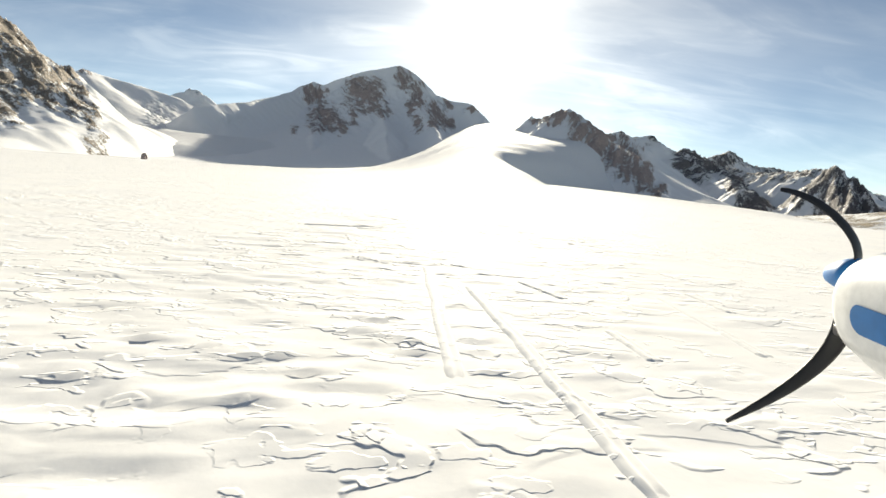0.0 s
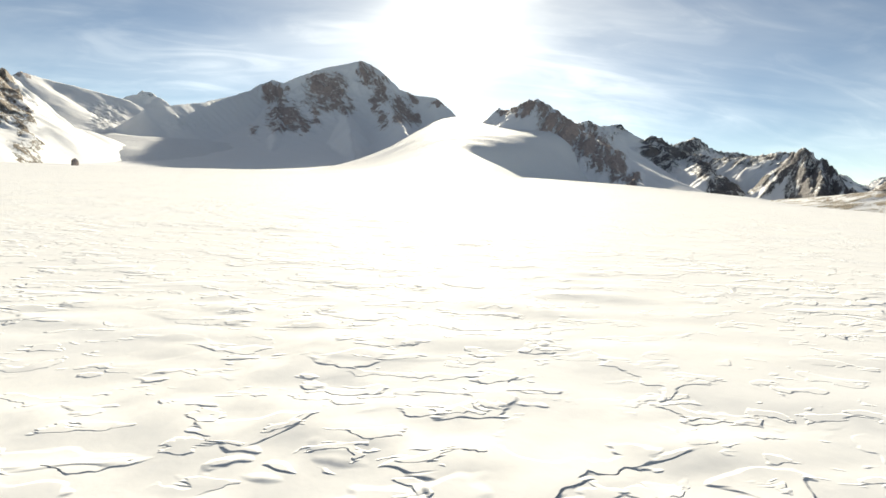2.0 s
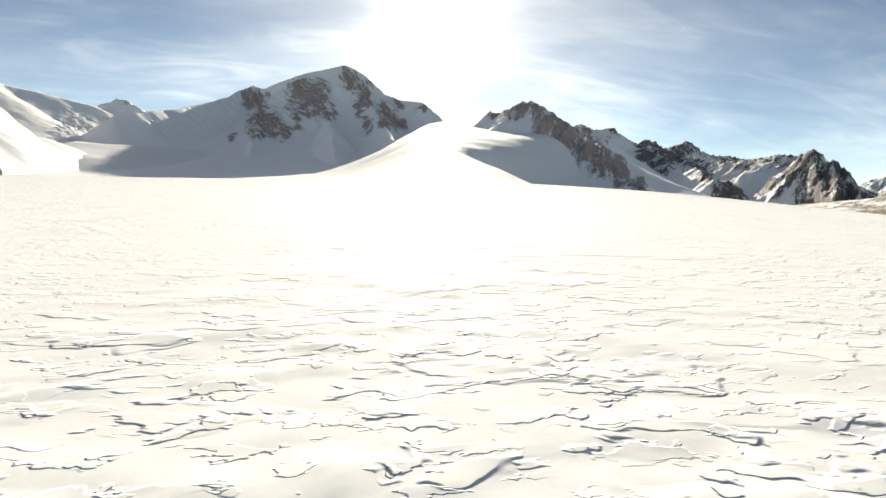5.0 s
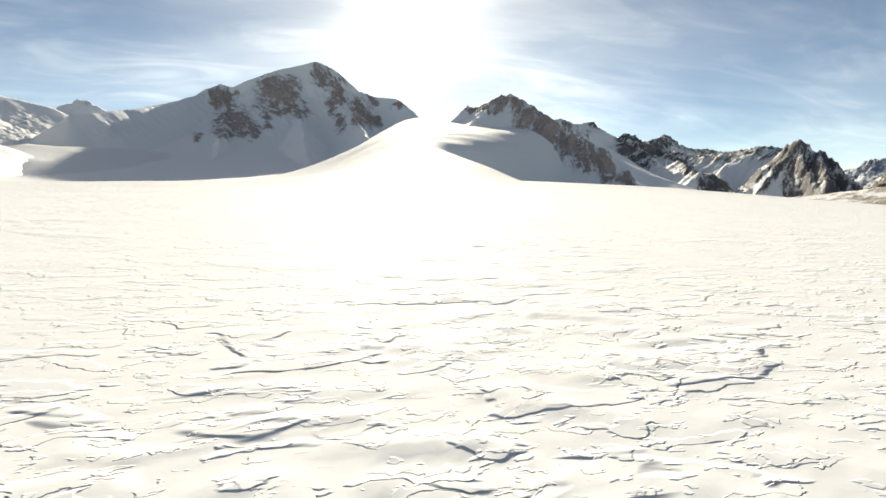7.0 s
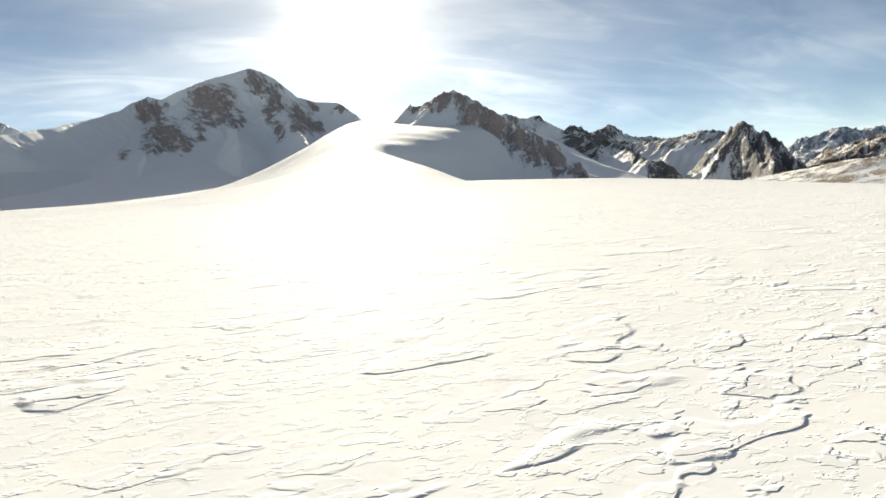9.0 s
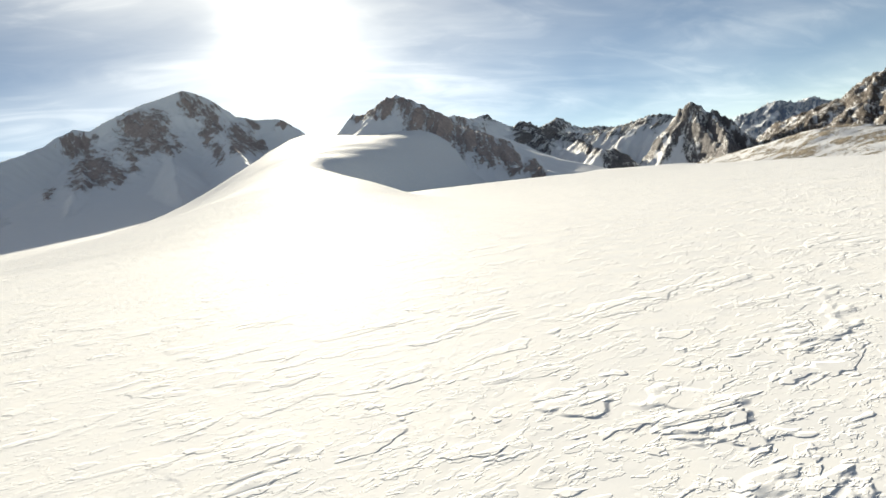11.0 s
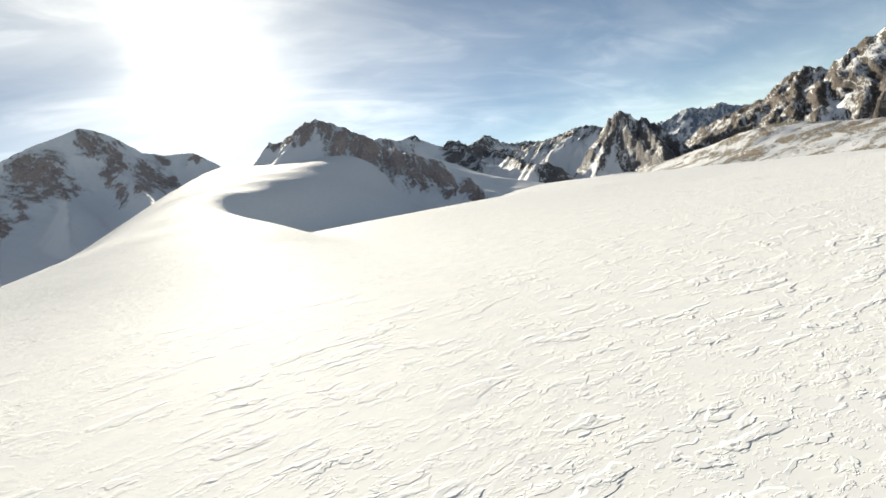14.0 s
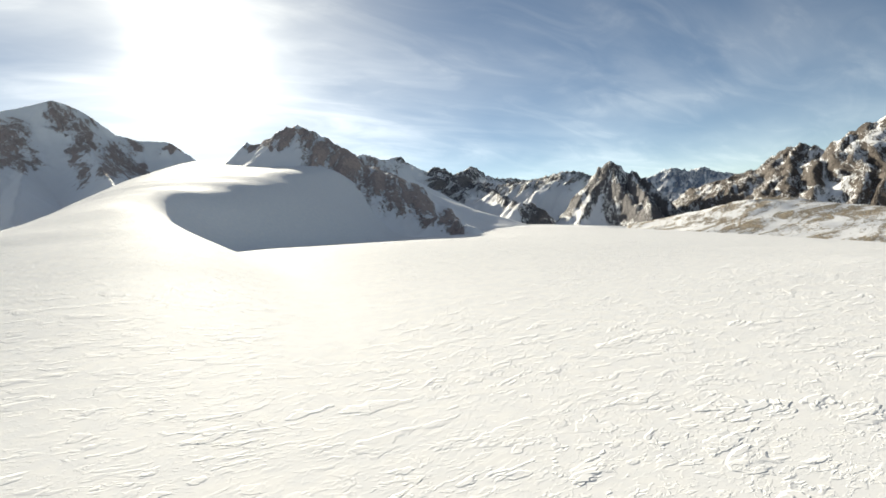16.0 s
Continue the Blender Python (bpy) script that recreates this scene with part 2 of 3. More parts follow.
def land(x, y):
    """The glacier without its small relief: flat by the runway, rising to the pass, falling away on one side."""
    q = 0.216 * x + 0.976 * y
    p = 0.976 * x - 0.216 * y + 14 * fbm(x / 260, y / 260, 2, 55)
    s = np.clip((q - 560) / 1640, 0, 1)
    crown = np.minimum(0.0762 * (q - 560 + np.sqrt((q - 560) ** 2 + 90**2)), 250)
    rim_p = sum(np.interp(q + d, [600, 800, 990, 1051, 1244, 1400, 1700, 2200], [48, 32, 14, 20, 140, 200, 265, 400]) for d in (-110, -75, -40, 0, 40, 75, 110)) / 7
    left = np.exp(-((np.minimum(0, p) / ((108 + 190 * s) * (1 - 0.24 * ease(q, 620, 830) * (1 - ease(q, 1080, 1350))))) ** 2))
    left = left + 0.13 * (1 - left) * np.exp(-((p / 520) ** 2))
    right = 1 - ease(p, rim_p - 25, rim_p + 50 + 170 * ease(q, 900, 1150)) ** 1.6
    ramp = crown * left * right * ease(q, 300, 620)
    swell = 10 * np.exp(-(((q - 840) / 170) ** 2)) * (1 - ease(p, 60, 430)) * ease(p, -120, 0)
    ramp = np.hypot(ramp, swell)
    ramp = ramp + (1.3 * np.sin(q / 14 + 2.5 * perlin(x / 90, y / 90, 61)) + 2.6 * fbm(x / 120, y / 70, 3, 57)) * ease(q, 930, 1030) * (1 - ease(q, 1200, 1500)) * left * right * np.exp(-(((p - rim_p + 60) / 90) ** 2))
    ramp = ramp - 150 * ease(q, 2250, 3400) * np.exp(-((p + 20) / 400) ** 2)
    apron = 112 * np.tanh(0.25 / 112 * np.maximum(0, q - 1200)) * ease(p, -2100, -1500) * (1 - ease(p, -880, -560)) * (1 - ease(q, 2300, 2900)) * (1 + 0.24 * fbm(x / 190, y / 240, 3, 91))
    ramp = np.maximum(ramp, apron)
    side = np.maximum(0, x - line_x(y) - 10)
    drop = 300 * (1 - np.exp(-((side / 1350) ** 2)))
    roll_ = 0.9 * fbm(x / 160, y / 120, 3, 5) * ease(np.abs(x - line_x(y)), 15, 200)
    return ramp - drop + roll_


TRACKS = [((1.88, 9.33), (1.86, 2.6)), ((1.35, 11.2), (0.9, 4.5)), ((3.0, 9.9), (3.4, 8.4)), ((3.3, 6.6), (3.27, 5.3)), ((6.27, 9.5), (6.1, 7.9)), ((5.43, 9.1), (4.85, 5.5)), ((0.22, 19.38), (-0.43, 18.95)), ((-0.43, 18.95), (-2.11, 18.65)), ((0.90, 20.57), (0.22, 19.38)), ((0.21, 18.77), (-0.21, 18.29)), ((0.82, 19.41), (0.21, 18.77))]


def track_gap(x, y):
    """Distance to the nearest ski track."""
    out = np.full(x.shape, 99.0)
    for (ax, ay), (bx, by) in TRACKS:
        lx, ly = bx - ax, by - ay
        s = np.clip(((x - ax) * lx + (y - ay) * ly) / (lx * lx + ly * ly), 0, 1)
        out = np.minimum(out, np.hypot(x - ax - s * lx, y - ay - s * ly))
    return out


def sastrugi(x, y, fine):
    """Wind-eroded crusts, in metres: flat islands with ragged edges that end in small steps, fading where the grid is coarse."""
    a, b = 0.97 * x - 0.24 * y, 0.24 * x + 0.97 * y
    ragged = 0.16 * fbm(a / 0.45, b / 0.35, 3, 18, 0.6)
    out = 0.0
    for length, width, high, level, seed in ((1.5, 0.8, 0.026, 0.16, 28), (0.8, 0.42, 0.024, 0.2, 42), (3.0, 1.4, 0.028, 0.2, 63)):
        shelf = fbm(a / length, b / width, 3, seed, 0.55) + ragged
        patch = ease(fbm(x / (7 * length), y / (5 * length), 2, seed + 5), -0.25, 0.25)
        out = out + high * ease(shelf, level, level + 0.12) * patch
    out = out + 0.012 * fbm(x / 6, y / 5, 2, 33)
    return fine * out * ease(track_gap(x, y), 0.10, 0.34)


def graded(start, step, growth, end):
    out, s = [start], step
    while out[-1] < end:
        out.append(out[-1] + s)
        s *= growth
    return np.array(out)


def build_glacier():
    side = graded(0.0, 0.11, 1.045, 4900)
    us = np.concatenate([-side[:0:-1], side])
    near = np.concatenate([np.arange(0, 24, 0.09), np.arange(24, 260, 0.18)])
    mid = np.arange(near[-1] + 0.2, 560, 0.30)
    far = graded(mid[-1] + 0.4, 0.4, 1.035, 4900)
    back = -graded(0.2, 0.2, 1.08, 4900)[::-1]
    ys = np.concatenate([back, near, mid, far])
    u, y = np.meshgrid(us, ys)
    x = line_x(y) + u
    cell = np.maximum(0.05 + 0.048 * np.abs(u), np.gradient(ys)[:, None])
    z = land(x, y) + sastrugi(x, y, 1 - ease(cell, 0.15, 0.45))
    return tagged(sheet("ground", x, y, z, SNOW), "wind-packed white glacier snow with broken sastrugi crusts", "snow field", kind="structure")


build_glacier()


def ski_track(start, end, seed, depth=1.0):
    """A narrow groove pressed through the crust: crumbled rims and a sunk floor, laid on the snow."""
    (ax, ay), (bx, by) = start, end
    length = math.hypot(bx - ax, by - ay)
    n = int(length / 0.035)
    s = np.linspace(0, 1, n)[:, None]
    across = np.array([-0.13, -0.085, -0.06, -0.035, -0.015, 0.0, 0.012, 0.03, 0.05, 0.09, 0.14])[None]
    lift = np.array([-0.03, 0.010, 0.016, 0.008, 0.006, 0.006, 0.022, 0.036, 0.032, 0.016, -0.03])[None]
    along = s * length + 0 * across
    bend = 0.025 * perlin(along / 1.3, 0 * along + seed, 71)
    off = across * (1 + 0.12 * perlin(along / 0.35, 0 * along + 3 * seed, 72)) + bend
    ux, uy = (bx - ax) / length, (by - ay) / length
    x, y = ax + ux * along + uy * off, ay + uy * along - ux * off
    rim = lift * depth * np.clip(0.95 + 0.22 * fbm(along / 0.15, across * 4 + seed, 3, 73), 0.4, 1.4)
    fade = ease(s, 0, 0.06) * (1 - ease(s, 0.94, 1))
    z = land(x, y) + np.where(lift > 0, 0.004 + rim * fade, lift) - 0.02 * (1 - fade)
    return tagged(sheet("ski_track", x, y, z, PRESSED), "narrow ski track pressed into the crusted snow", "ski track", group="ski tracks on the glacier")


for number, (head_, tail_) in enumerate(TRACKS):
    ski_track(head_, tail_, number, (0.8, 0.5, 0.6, 0.45, 0.55, 0.45, 0.7, 0.7, 0.7, 0.5, 0.5)[number])


# ---- mountains ----
def mountain(name, label, crests, mat, box, cell=7.0, base=-40.0, steep=0.95, ribs=26.0, rough=9.0, rocks=(), cover=0.0, seed=1, skirt=0.5, reach=1e5, jag=3.5, cliffs=(), warp=22.0, strata=None):
    """A mountain from its crest lines: faces fall away from the crests, steep above and gentler below, cut by ribs and gullies.
    rocks: bare places as bearing, height, half width and half height in degrees from the runway's start; cover: rock all over."""
    x0, y0, x1, y1 = box
    xs, ys = np.meshgrid(np.arange(x0, x1, cell), np.arange(y0, y1, cell))
    wx = xs + warp * fbm(xs / 140, ys / 140, 3, seed)
    wy = ys + warp * fbm(xs / 140, ys / 140, 3, seed + 5)
    top = np.full(xs.shape, -1e3)
    along, away = np.zeros(xs.shape), np.full(xs.shape, 1e3)
    run = 0.0
    down, main_top = np.zeros(xs.shape + (3,)), np.full(xs.shape, -1e3)
    for number_, crest in enumerate(crests):
        for (ax, ay, az), (bx, by, bz) in zip(crest, crest[1:]):
            lx, ly = bx - ax, by - ay
            length = math.hypot(lx, ly)
            s = np.clip(((wx - ax) * lx + (wy - ay) * ly) / length**2, 0, 1)
            d = np.hypot(wx - ax - s * lx, wy - ay - s * ly)
            tall = az + s * (bz - az) - base
            h = tall * np.exp(-steep * d / np.maximum(tall, 30.0)) + base
            better = h > top
            top = np.where(better, h, top)
            along, away = np.where(better, run + s * length, along), np.where(better, d, away)
            if number_ == 0:
                better = h > main_top
                main_top = np.where(better, h, main_top)
                down[..., 1] = np.where(better, d, down[..., 1])
            run += length
        run += 500
    (ax, ay, az), (bx, by, bz) = crests[0][0], crests[0][-1]
    length = math.hypot(bx - ax, by - ay)
    down[..., 0] = ((wx - ax) * (bx - ax) + (wy - ay) * (by - ay)) / length
    if strata:
        down[..., 0], down[..., 1] = wx * strata[0] + wy * strata[1] - 0.35 * top, -1.3 * top
    body = ease(top - base, 10, 160)
    near_crest = ease(away, 0, 60)
    rib = ridged(down[..., 0] / 85 + down[..., 1] / 700 + 0.15 * fbm(xs / 60, ys / 60, 2, seed + 3), down[..., 1] / 420, 3, seed + 9, 0.6) - 0.62
    rib2 = ridged(down[..., 0] / 27 + down[..., 1] / 400 + 0.3 * fbm(xs / 50, ys / 50, 2, seed + 4), down[..., 1] / 150, 3, seed + 19, 0.6) - 0.62
    bare = np.ones(xs.shape)
    if rocks:
        far_ = np.hypot(xs, ys)
        az_ = np.degrees(np.arctan2(xs, ys)) + 0.45 * fbm(down[..., 0] / 28, down[..., 1] / 80, 3, seed + 61, 0.6)
        el_ = np.degrees(np.arctan2(top, far_)) + 0.45 * fbm(down[..., 0] / 30, down[..., 1] / 90, 3, seed + 62, 0.6)
        bare = np.zeros(xs.shape)
        for a, e, ra, re in rocks:
            bare = np.maximum(bare, np.exp(-(((az_ - a) / (1.3 * ra)) ** 4 + ((el_ - e) / (1.3 * re)) ** 4)))
        ribs, rough, jag = ribs * (0.06 + 0.94 * bare), rough * (0.15 + 0.85 * bare), jag * (0.15 + 0.85 * bare)
    lump = 2.0 * (ridged(xs / 70, ys / 70, 4, seed + 13, 0.55) - 0.62)
    z = top + body * near_crest * ribs * (rib * 2.2 + rib2 * 0.9) + body * rough * lump * (0.35 + 0.65 * near_crest) + jag * (0.35 * bare + 1.0 - 0.85 * near_crest) * fbm(xs / 19, ys / 19, 3, seed + 2, 0.6) * body
    rim = np.minimum(np.minimum(xs - x0, x1 - xs), np.minimum(ys - y0, y1 - ys))
    z = z - (z - base + 60) * (1 - ease(rim, 0, 260))
    gy, gx = np.gradient(z, cell)
    slope = np.hypot(gx, gy)
    az, el = np.degrees(np.arctan2(xs, ys)), np.degrees(np.arctan2(z, np.hypot(xs, ys)))
    raw = 1.2 * rib2 + 0.5 * rib + 0.25 * np.clip(slope, 0, 2) + 0.16 * fbm(xs / 55, ys / 55, 3, seed + 8)
    high = top - base > 0.35 * (top.max() - base)
    if rocks:
        level = np.quantile(raw[bare > 0.5], 1 - cover)
        rock = -0.6 + bare * (1.1 + 0.9 * (raw - level))
    else:
        rock = 0.5 - 0.9 * ease(away, 0.2 * reach, reach) + 0.9 * (raw - np.quantile(raw[high], 1 - cover)) - skirt * (1 - body)
    for a, e, ra, re in cliffs:
        ice = np.exp(-(((az - a) / ra) ** 4 + ((el - e) / re) ** 4))
        tilt = z / 16 + 0.8 * fbm(xs / 30, ys / 30, 2, seed + 44)
        z = z + ice * (16 * (np.floor(tilt) + ease(tilt - np.floor(tilt), 0.35, 0.65) - tilt) + 6 * ridged(xs / 14, ys / 30, 2, seed + 45) - 3)
    ob = sheet(name, xs, ys, z, mat, attr=np.clip(rock, -1, 2), fall=down)
    return tagged(ob, label, "mountain")


mountain(
    "mountain", "steep backlit mountain, snow face with brown rock ribs above the glacier",
    [[(-680, 2249, 219), (-636, 2314, 235), (-609, 2425, 259), (-560, 2621, 297), (-512, 2905, 362), (-445, 3219, 447), (-420, 3290, 487), (-357, 3375, 536), (-298, 3373, 519), (-76, 3328, 613), (42, 3243, 626), (140, 3118, 629), (230, 3029, 571), (336, 2913, 458), (405, 2834, 423), (484, 2762, 410), (547, 2631, 334)],
     [(-357, 3375, 533), (-315, 3164, 384), (-230, 2500, 220), (-188, 1750, 40)], [(-76, 3328, 613), (1, 3042, 442), (61, 2548, 280), (62, 2150, 190), (62, 1650, 40)], [(140, 3118, 624), (214, 2862, 430), (246, 2500, 310), (250, 1950, 160), (255, 1500, 30)]],
    ROCK_BROWN, (-1150, 700, 1050, 4000), base=-30, steep=0.98, rough=6, ribs=13, cover=0.88, seed=3, warp=8,
    rocks=[(-5.8, 7.7, 1.15, 1.0), (-4.6, 5.4, 1.8, 1.4), (-2.9, 4.7, 0.5, 0.9), (-0.9, 8.1, 2.0, 1.9), (-1.9, 6.0, 0.5, 1.2), (1.2, 6.9, 0.8, 0.7), (3.0, 10.0, 0.9, 1.2), (4.6, 8.7, 0.8, 1.4), (3.9, 7.2, 0.4, 1.0), (7.0, 6.9, 1.2, 1.5), (8.0, 6.2, 0.6, 0.8), (4.8, 5.8, 0.5, 0.8), (10.3, 7.8, 0.9, 0.3), (-7.7, 4.0, 0.2, 0.6)], cliffs=[(-13.4, 4.3, 2.1, 0.7)],
)
mountain(
    "snow_dome", "rounded snow dome with a small icefall on its flank",
    [[(-1148, 2311, 299), (-1114, 2327, 329), (-1088, 2403, 322), (-980, 2510, 306), (-855, 2616, 280), (-800, 2634, 250), (-688, 2725, 271)]],
    ROCK_BROWN, (-1900, 900, -250, 3200), base=-40, steep=0.74, rough=1.5, ribs=1, cover=0.6, seed=11, jag=1.5, warp=7,
    rocks=[(-25.7, 7.1, 0.8, 0.4), (-26.6, 6.7, 1.3, 0.8)], cliffs=[(-19.7, 3.7, 1.4, 1.7)],
)
mountain(
    "far_peak", "small far snow peak with a dark rocky tip",
    [[(-1616, 4241, 337), (-1473, 4285, 396), (-1404, 4309, 457), (-1314, 4335, 578), (-1201, 4369, 509), (-1027, 4413, 453), (-752, 4478, 366)]],
    ROCK_FAR_HAZED, (-1900, 3500, -500, 4500), cell=9, base=100, steep=0.8, cover=0.75, seed=15, rocks=[(-16.9, 7.2, 0.9, 0.8)],
)
mountain(
    "mountain", "steep sunlit rock wall, tan crags streaked with snow",
    [[(-1343, 1278, 570), (-1004, 1429, 400), (-981, 1515, 356), (-967, 1593, 340), (-963, 1664, 324), (-953, 1736, 249)],
     [(-1168, 1922, 312), (-992, 1848, 250), (-993, 1979, 286), (-908, 1892, 223), (-808, 1744, 103), (-671, 1550, 3)]],
    ROCK_TAN, (-1950, 600, -300, 2350), base=-40, steep=1.3, ribs=20, rough=9, cover=0.84, seed=21, jag=6,
    rocks=[(-33.0, 8.6, 3.6, 5.4), (-31.0, 8.8, 1.4, 2.4), (-29.9, 7.8, 1.6, 2.4), (-29.0, 6.8, 1.3, 2.4), (-29.1, 5.2, 1.0, 1.8), (-31.3, 5.5, 1.3, 1.4), (-27.9, 3.9, 0.5, 1.0), (-31.1, 2.7, 1.0, 0.7), (-30.0, 2.0, 0.5, 0.5), (-27.2, 6.0, 1.4, 1.6), (-26.2, 4.6, 0.8, 1.7), (-25.1, 2.7, 0.6, 1.7), (-24.1, 1.0, 0.4, 1.1)],
)
mountain(
    "mountain", "pointed rocky peak with a long dark rib above shaded snow",
    [[(489, 1743, 207), (508, 1706, 229), (522, 1660, 220), (536, 1613, 228), (546, 1562, 234), (559, 1526, 240), (569, 1485, 214), (578, 1449, 191), (606, 1420, 140), (632, 1360, 88), (655, 1300, 38), (668, 1220, 8)],
     [(559, 1526, 238), (571, 1430, 150), (577, 1315, 92), (576, 1145, 36), (574, 971, 9)],
     [(690, 1640, 150), (800, 1820, 208), (850, 1870, 222), (880, 1888, 232), (925, 1915, 230), (960, 1925, 222), (985, 1890, 190), (975, 1760, 110), (950, 1620, 50)],
     [(925, 1915, 228), (860, 1680, 120), (790, 1450, 55), (733, 1285, 17)]],
    ROCK_BROWN, (60, 700, 1350, 2300), cell=5.5, base=-170, steep=0.8, warp=9, strata=(0.94, -0.34), ribs=12, rough=6, cover=0.88, seed=31, jag=6,
    rocks=[(20.1, 7.5, 1.6, 0.9), (17.6, 7.1, 1.7, 0.4), (21.7, 6.0, 1.6, 1.2), (23.2, 5.0, 1.6, 1.4), (25.0, 3.7, 1.7, 1.7), (26.4, 3.2, 1.5, 1.8), (28.0, 2.0, 1.0, 1.4), (29.5, 0.8, 0.8, 0.7), (25.3, 5.4, 1.5, 0.8), (23.3, 6.3, 1.2, 0.4)],
)
mountain(
    "mountain", "serrated grey ridge with snow gullies",
    [[(1019, 2133, 266), (1085, 2158, 246), (1191, 2219, 273), (1260, 2240, 243), (1323, 2203, 208), (1376, 2231, 236), (1456, 2241, 196), (1459, 2117, 157), (1382, 1789, 43), (1240, 1600, 20)],
     [(1376, 2231, 234), (1288, 1951, 112), (1185, 1693, 40)],
     [(1200, 1709, 92), (1006, 1351, 40), (850, 1088, 9), (893, 1084, -14)]],
    ROCK_DARK, (700, 1100, 1900, 2700), base=-260, steep=0.8, ribs=30, rough=8, cover=0.72, seed=41, jag=6,
    rocks=[(28.9, 5.6, 1.2, 0.5), (32.3, 3.6, 1.9, 2.2), (35.5, 3.9, 2.9, 1.3), (37.4, 2.3, 2.2, 1.2), (39.5, 1.0, 2.9, 1.6), (37.8, -0.2, 1.7, 0.7), (39.5, 3.4, 2.9, 0.5), (26.0, 6.0, 1.5, 0.4)],
)
mountain(
    "mountain", "far grey pyramid peak with snowfields",
    [[(1691, 2656, 221), (1809, 2690, 239), (1937, 2740, 291), (1983, 2678, 239), (2106, 2700, 214), (2239, 2767, 224), (2336, 2749, 213)]],
    ROCK_DARK, (1150, 2050, 2750, 3200), cell=9, base=-260, steep=0.75, ribs=28, rough=12, cover=0.7, seed=51, jag=9, reach=230,
)
mountain(
    "mountain", "long grey rock ridge above shaded snowfields",
    [[(1631, 2277, 170), (1639, 2140, 144), (1644, 2042, 145), (1637, 1938, 148), (1646, 1872, 149), (1644, 1786, 159), (1649, 1751, 153), (1652, 1717, 137), (1677, 1655, 98), (1715, 1572, 51)]],
    ROCK_DARK, (1250, 1000, 2650, 2700), cell=8, base=-260, steep=0.72, ribs=22, rough=7, cover=0.5, seed=65, jag=6, reach=190, warp=10,
)
mountain(
    "mountain", "jagged dark pyramid peak with steep snow couloirs",
    [[(1183, 1296, 94), (1172, 1262, 109), (1170, 1231, 120), (1173, 1213, 109), (1175, 1194, 98), (1177, 1173, 94), (1173, 1145, 79), (1129, 1085, 40), (1075, 1022, 3), (1002, 949, -27)],
     [(1170, 1220, 111), (1105, 1137, 40), (1013, 1042, -23)],
     [(1177, 1173, 93), (1081, 1084, 37), (973, 994, -5)]],
    ROCK_DARK, (780, 700, 1750, 1900), cell=5, base=-200, steep=1.7, ribs=18, rough=6, cover=0.6, seed=61, jag=6, warp=8, strata=(0.78, -0.62), reach=190,
)
mountain(
    "mountain_range", "distant range of snowy peaks, blue haze put into its rock colour",
    [[(3317, 2737, 139), (3381, 2646, 197), (3431, 2571, 232), (3468, 2513, 236), (3503, 2457, 195), (3521, 2427, 213), (3546, 2383, 222), (3578, 2327, 193), (3623, 2243, 171), (3665, 2161, 136), (3716, 1927, 47), (3764, 1660, -12)]],
    ROCK_FAR_HAZED, (2500, 800, 4300, 3600), cell=10, base=-260, steep=0.7, ribs=30, rough=12, cover=0.35, seed=71, jag=8,
)
mountain(
    "mountain", "broad sunlit crag of brown rock striped with snow",
    [[(1348, 1188, 19), (1342, 1140, 39), (1331, 1100, 50), (1317, 1042, 67), (1300, 987, 68), (1291, 959, 72), (1276, 918, 89), (1268, 899, 100), (1262, 880, 107), (1255, 865, 100), (1250, 850, 85), (1238, 824, 82), (1226, 798, 83), (1221, 780, 107), (1217, 760, 117), (1212, 742, 121), (1196, 683, 128), (1170, 615, 123), (1139, 545, 111)],
     [(1260, 879, 106), (1143, 849, 56), (1035, 821, 16)],
     [(1215, 759, 116), (1078, 735, 51), (951, 707, -4)]],
    ROCK_CRAG, (780, 0, 1900, 1560), cell=5, base=-220, steep=0.8, ribs=20, rough=4, cover=0.62, seed=81, jag=6, warp=14, strata=(0.5, -0.87),
)
mountain(
    "hill", "low ochre scree hill half covered with snow",
    [[(929, 916, -21), (930, 875, -2), (926, 840, 9), (933, 805, 15), (938, 782, 11), (939, 766, 4), (946, 736, -8), (950, 708, -14), (957, 671, -11), (962, 607, -11), (958, 545, -18)]],
    ROCK_OCHRE, (480, 50, 1350, 1250), cell=5, base=-70, steep=0.2, ribs=3, rough=3, cover=0.4, seed=91, skirt=0.0,
)


def boulder(x, y, size, seed):
    """A rough dark rock half sunk in the snow."""
    bm = bmesh.new()
    bmesh.ops.create_icosphere(bm, subdivisions=4, radius=1.0)
    for v in bm.verts:
        n = v.co.normalized()
        k = 1 + 0.35 * noise.noise(n * 1.7 + Vector((seed, 0, 0))) + 0.16 * noise.noise(n * 5 + Vector((0, seed, 0)))
        v.co = Vector((n.x * 0.75, n.y * 0.7, n.z * 1.05)) * k * size
    me = bpy.data.meshes.new("boulder")
    bm.to_mesh(me)
    bm.free()
    me.attributes.new("rock", "FLOAT", "POINT").data.foreach_set("value", np.full(len(me.vertices), 0.75))
    me.materials.append(ROCK_BROWN)
    ob = new("boulder", me)
    ob.location = (x, y, float(land(np.array([[x]]), np.array([[y]]))[0, 0]) + 0.35 * size)
    return tagged(ob, "grey-brown rock standing out of the glacier snow", "rock")


boulder(-294, 766, 5.5, 3.0)


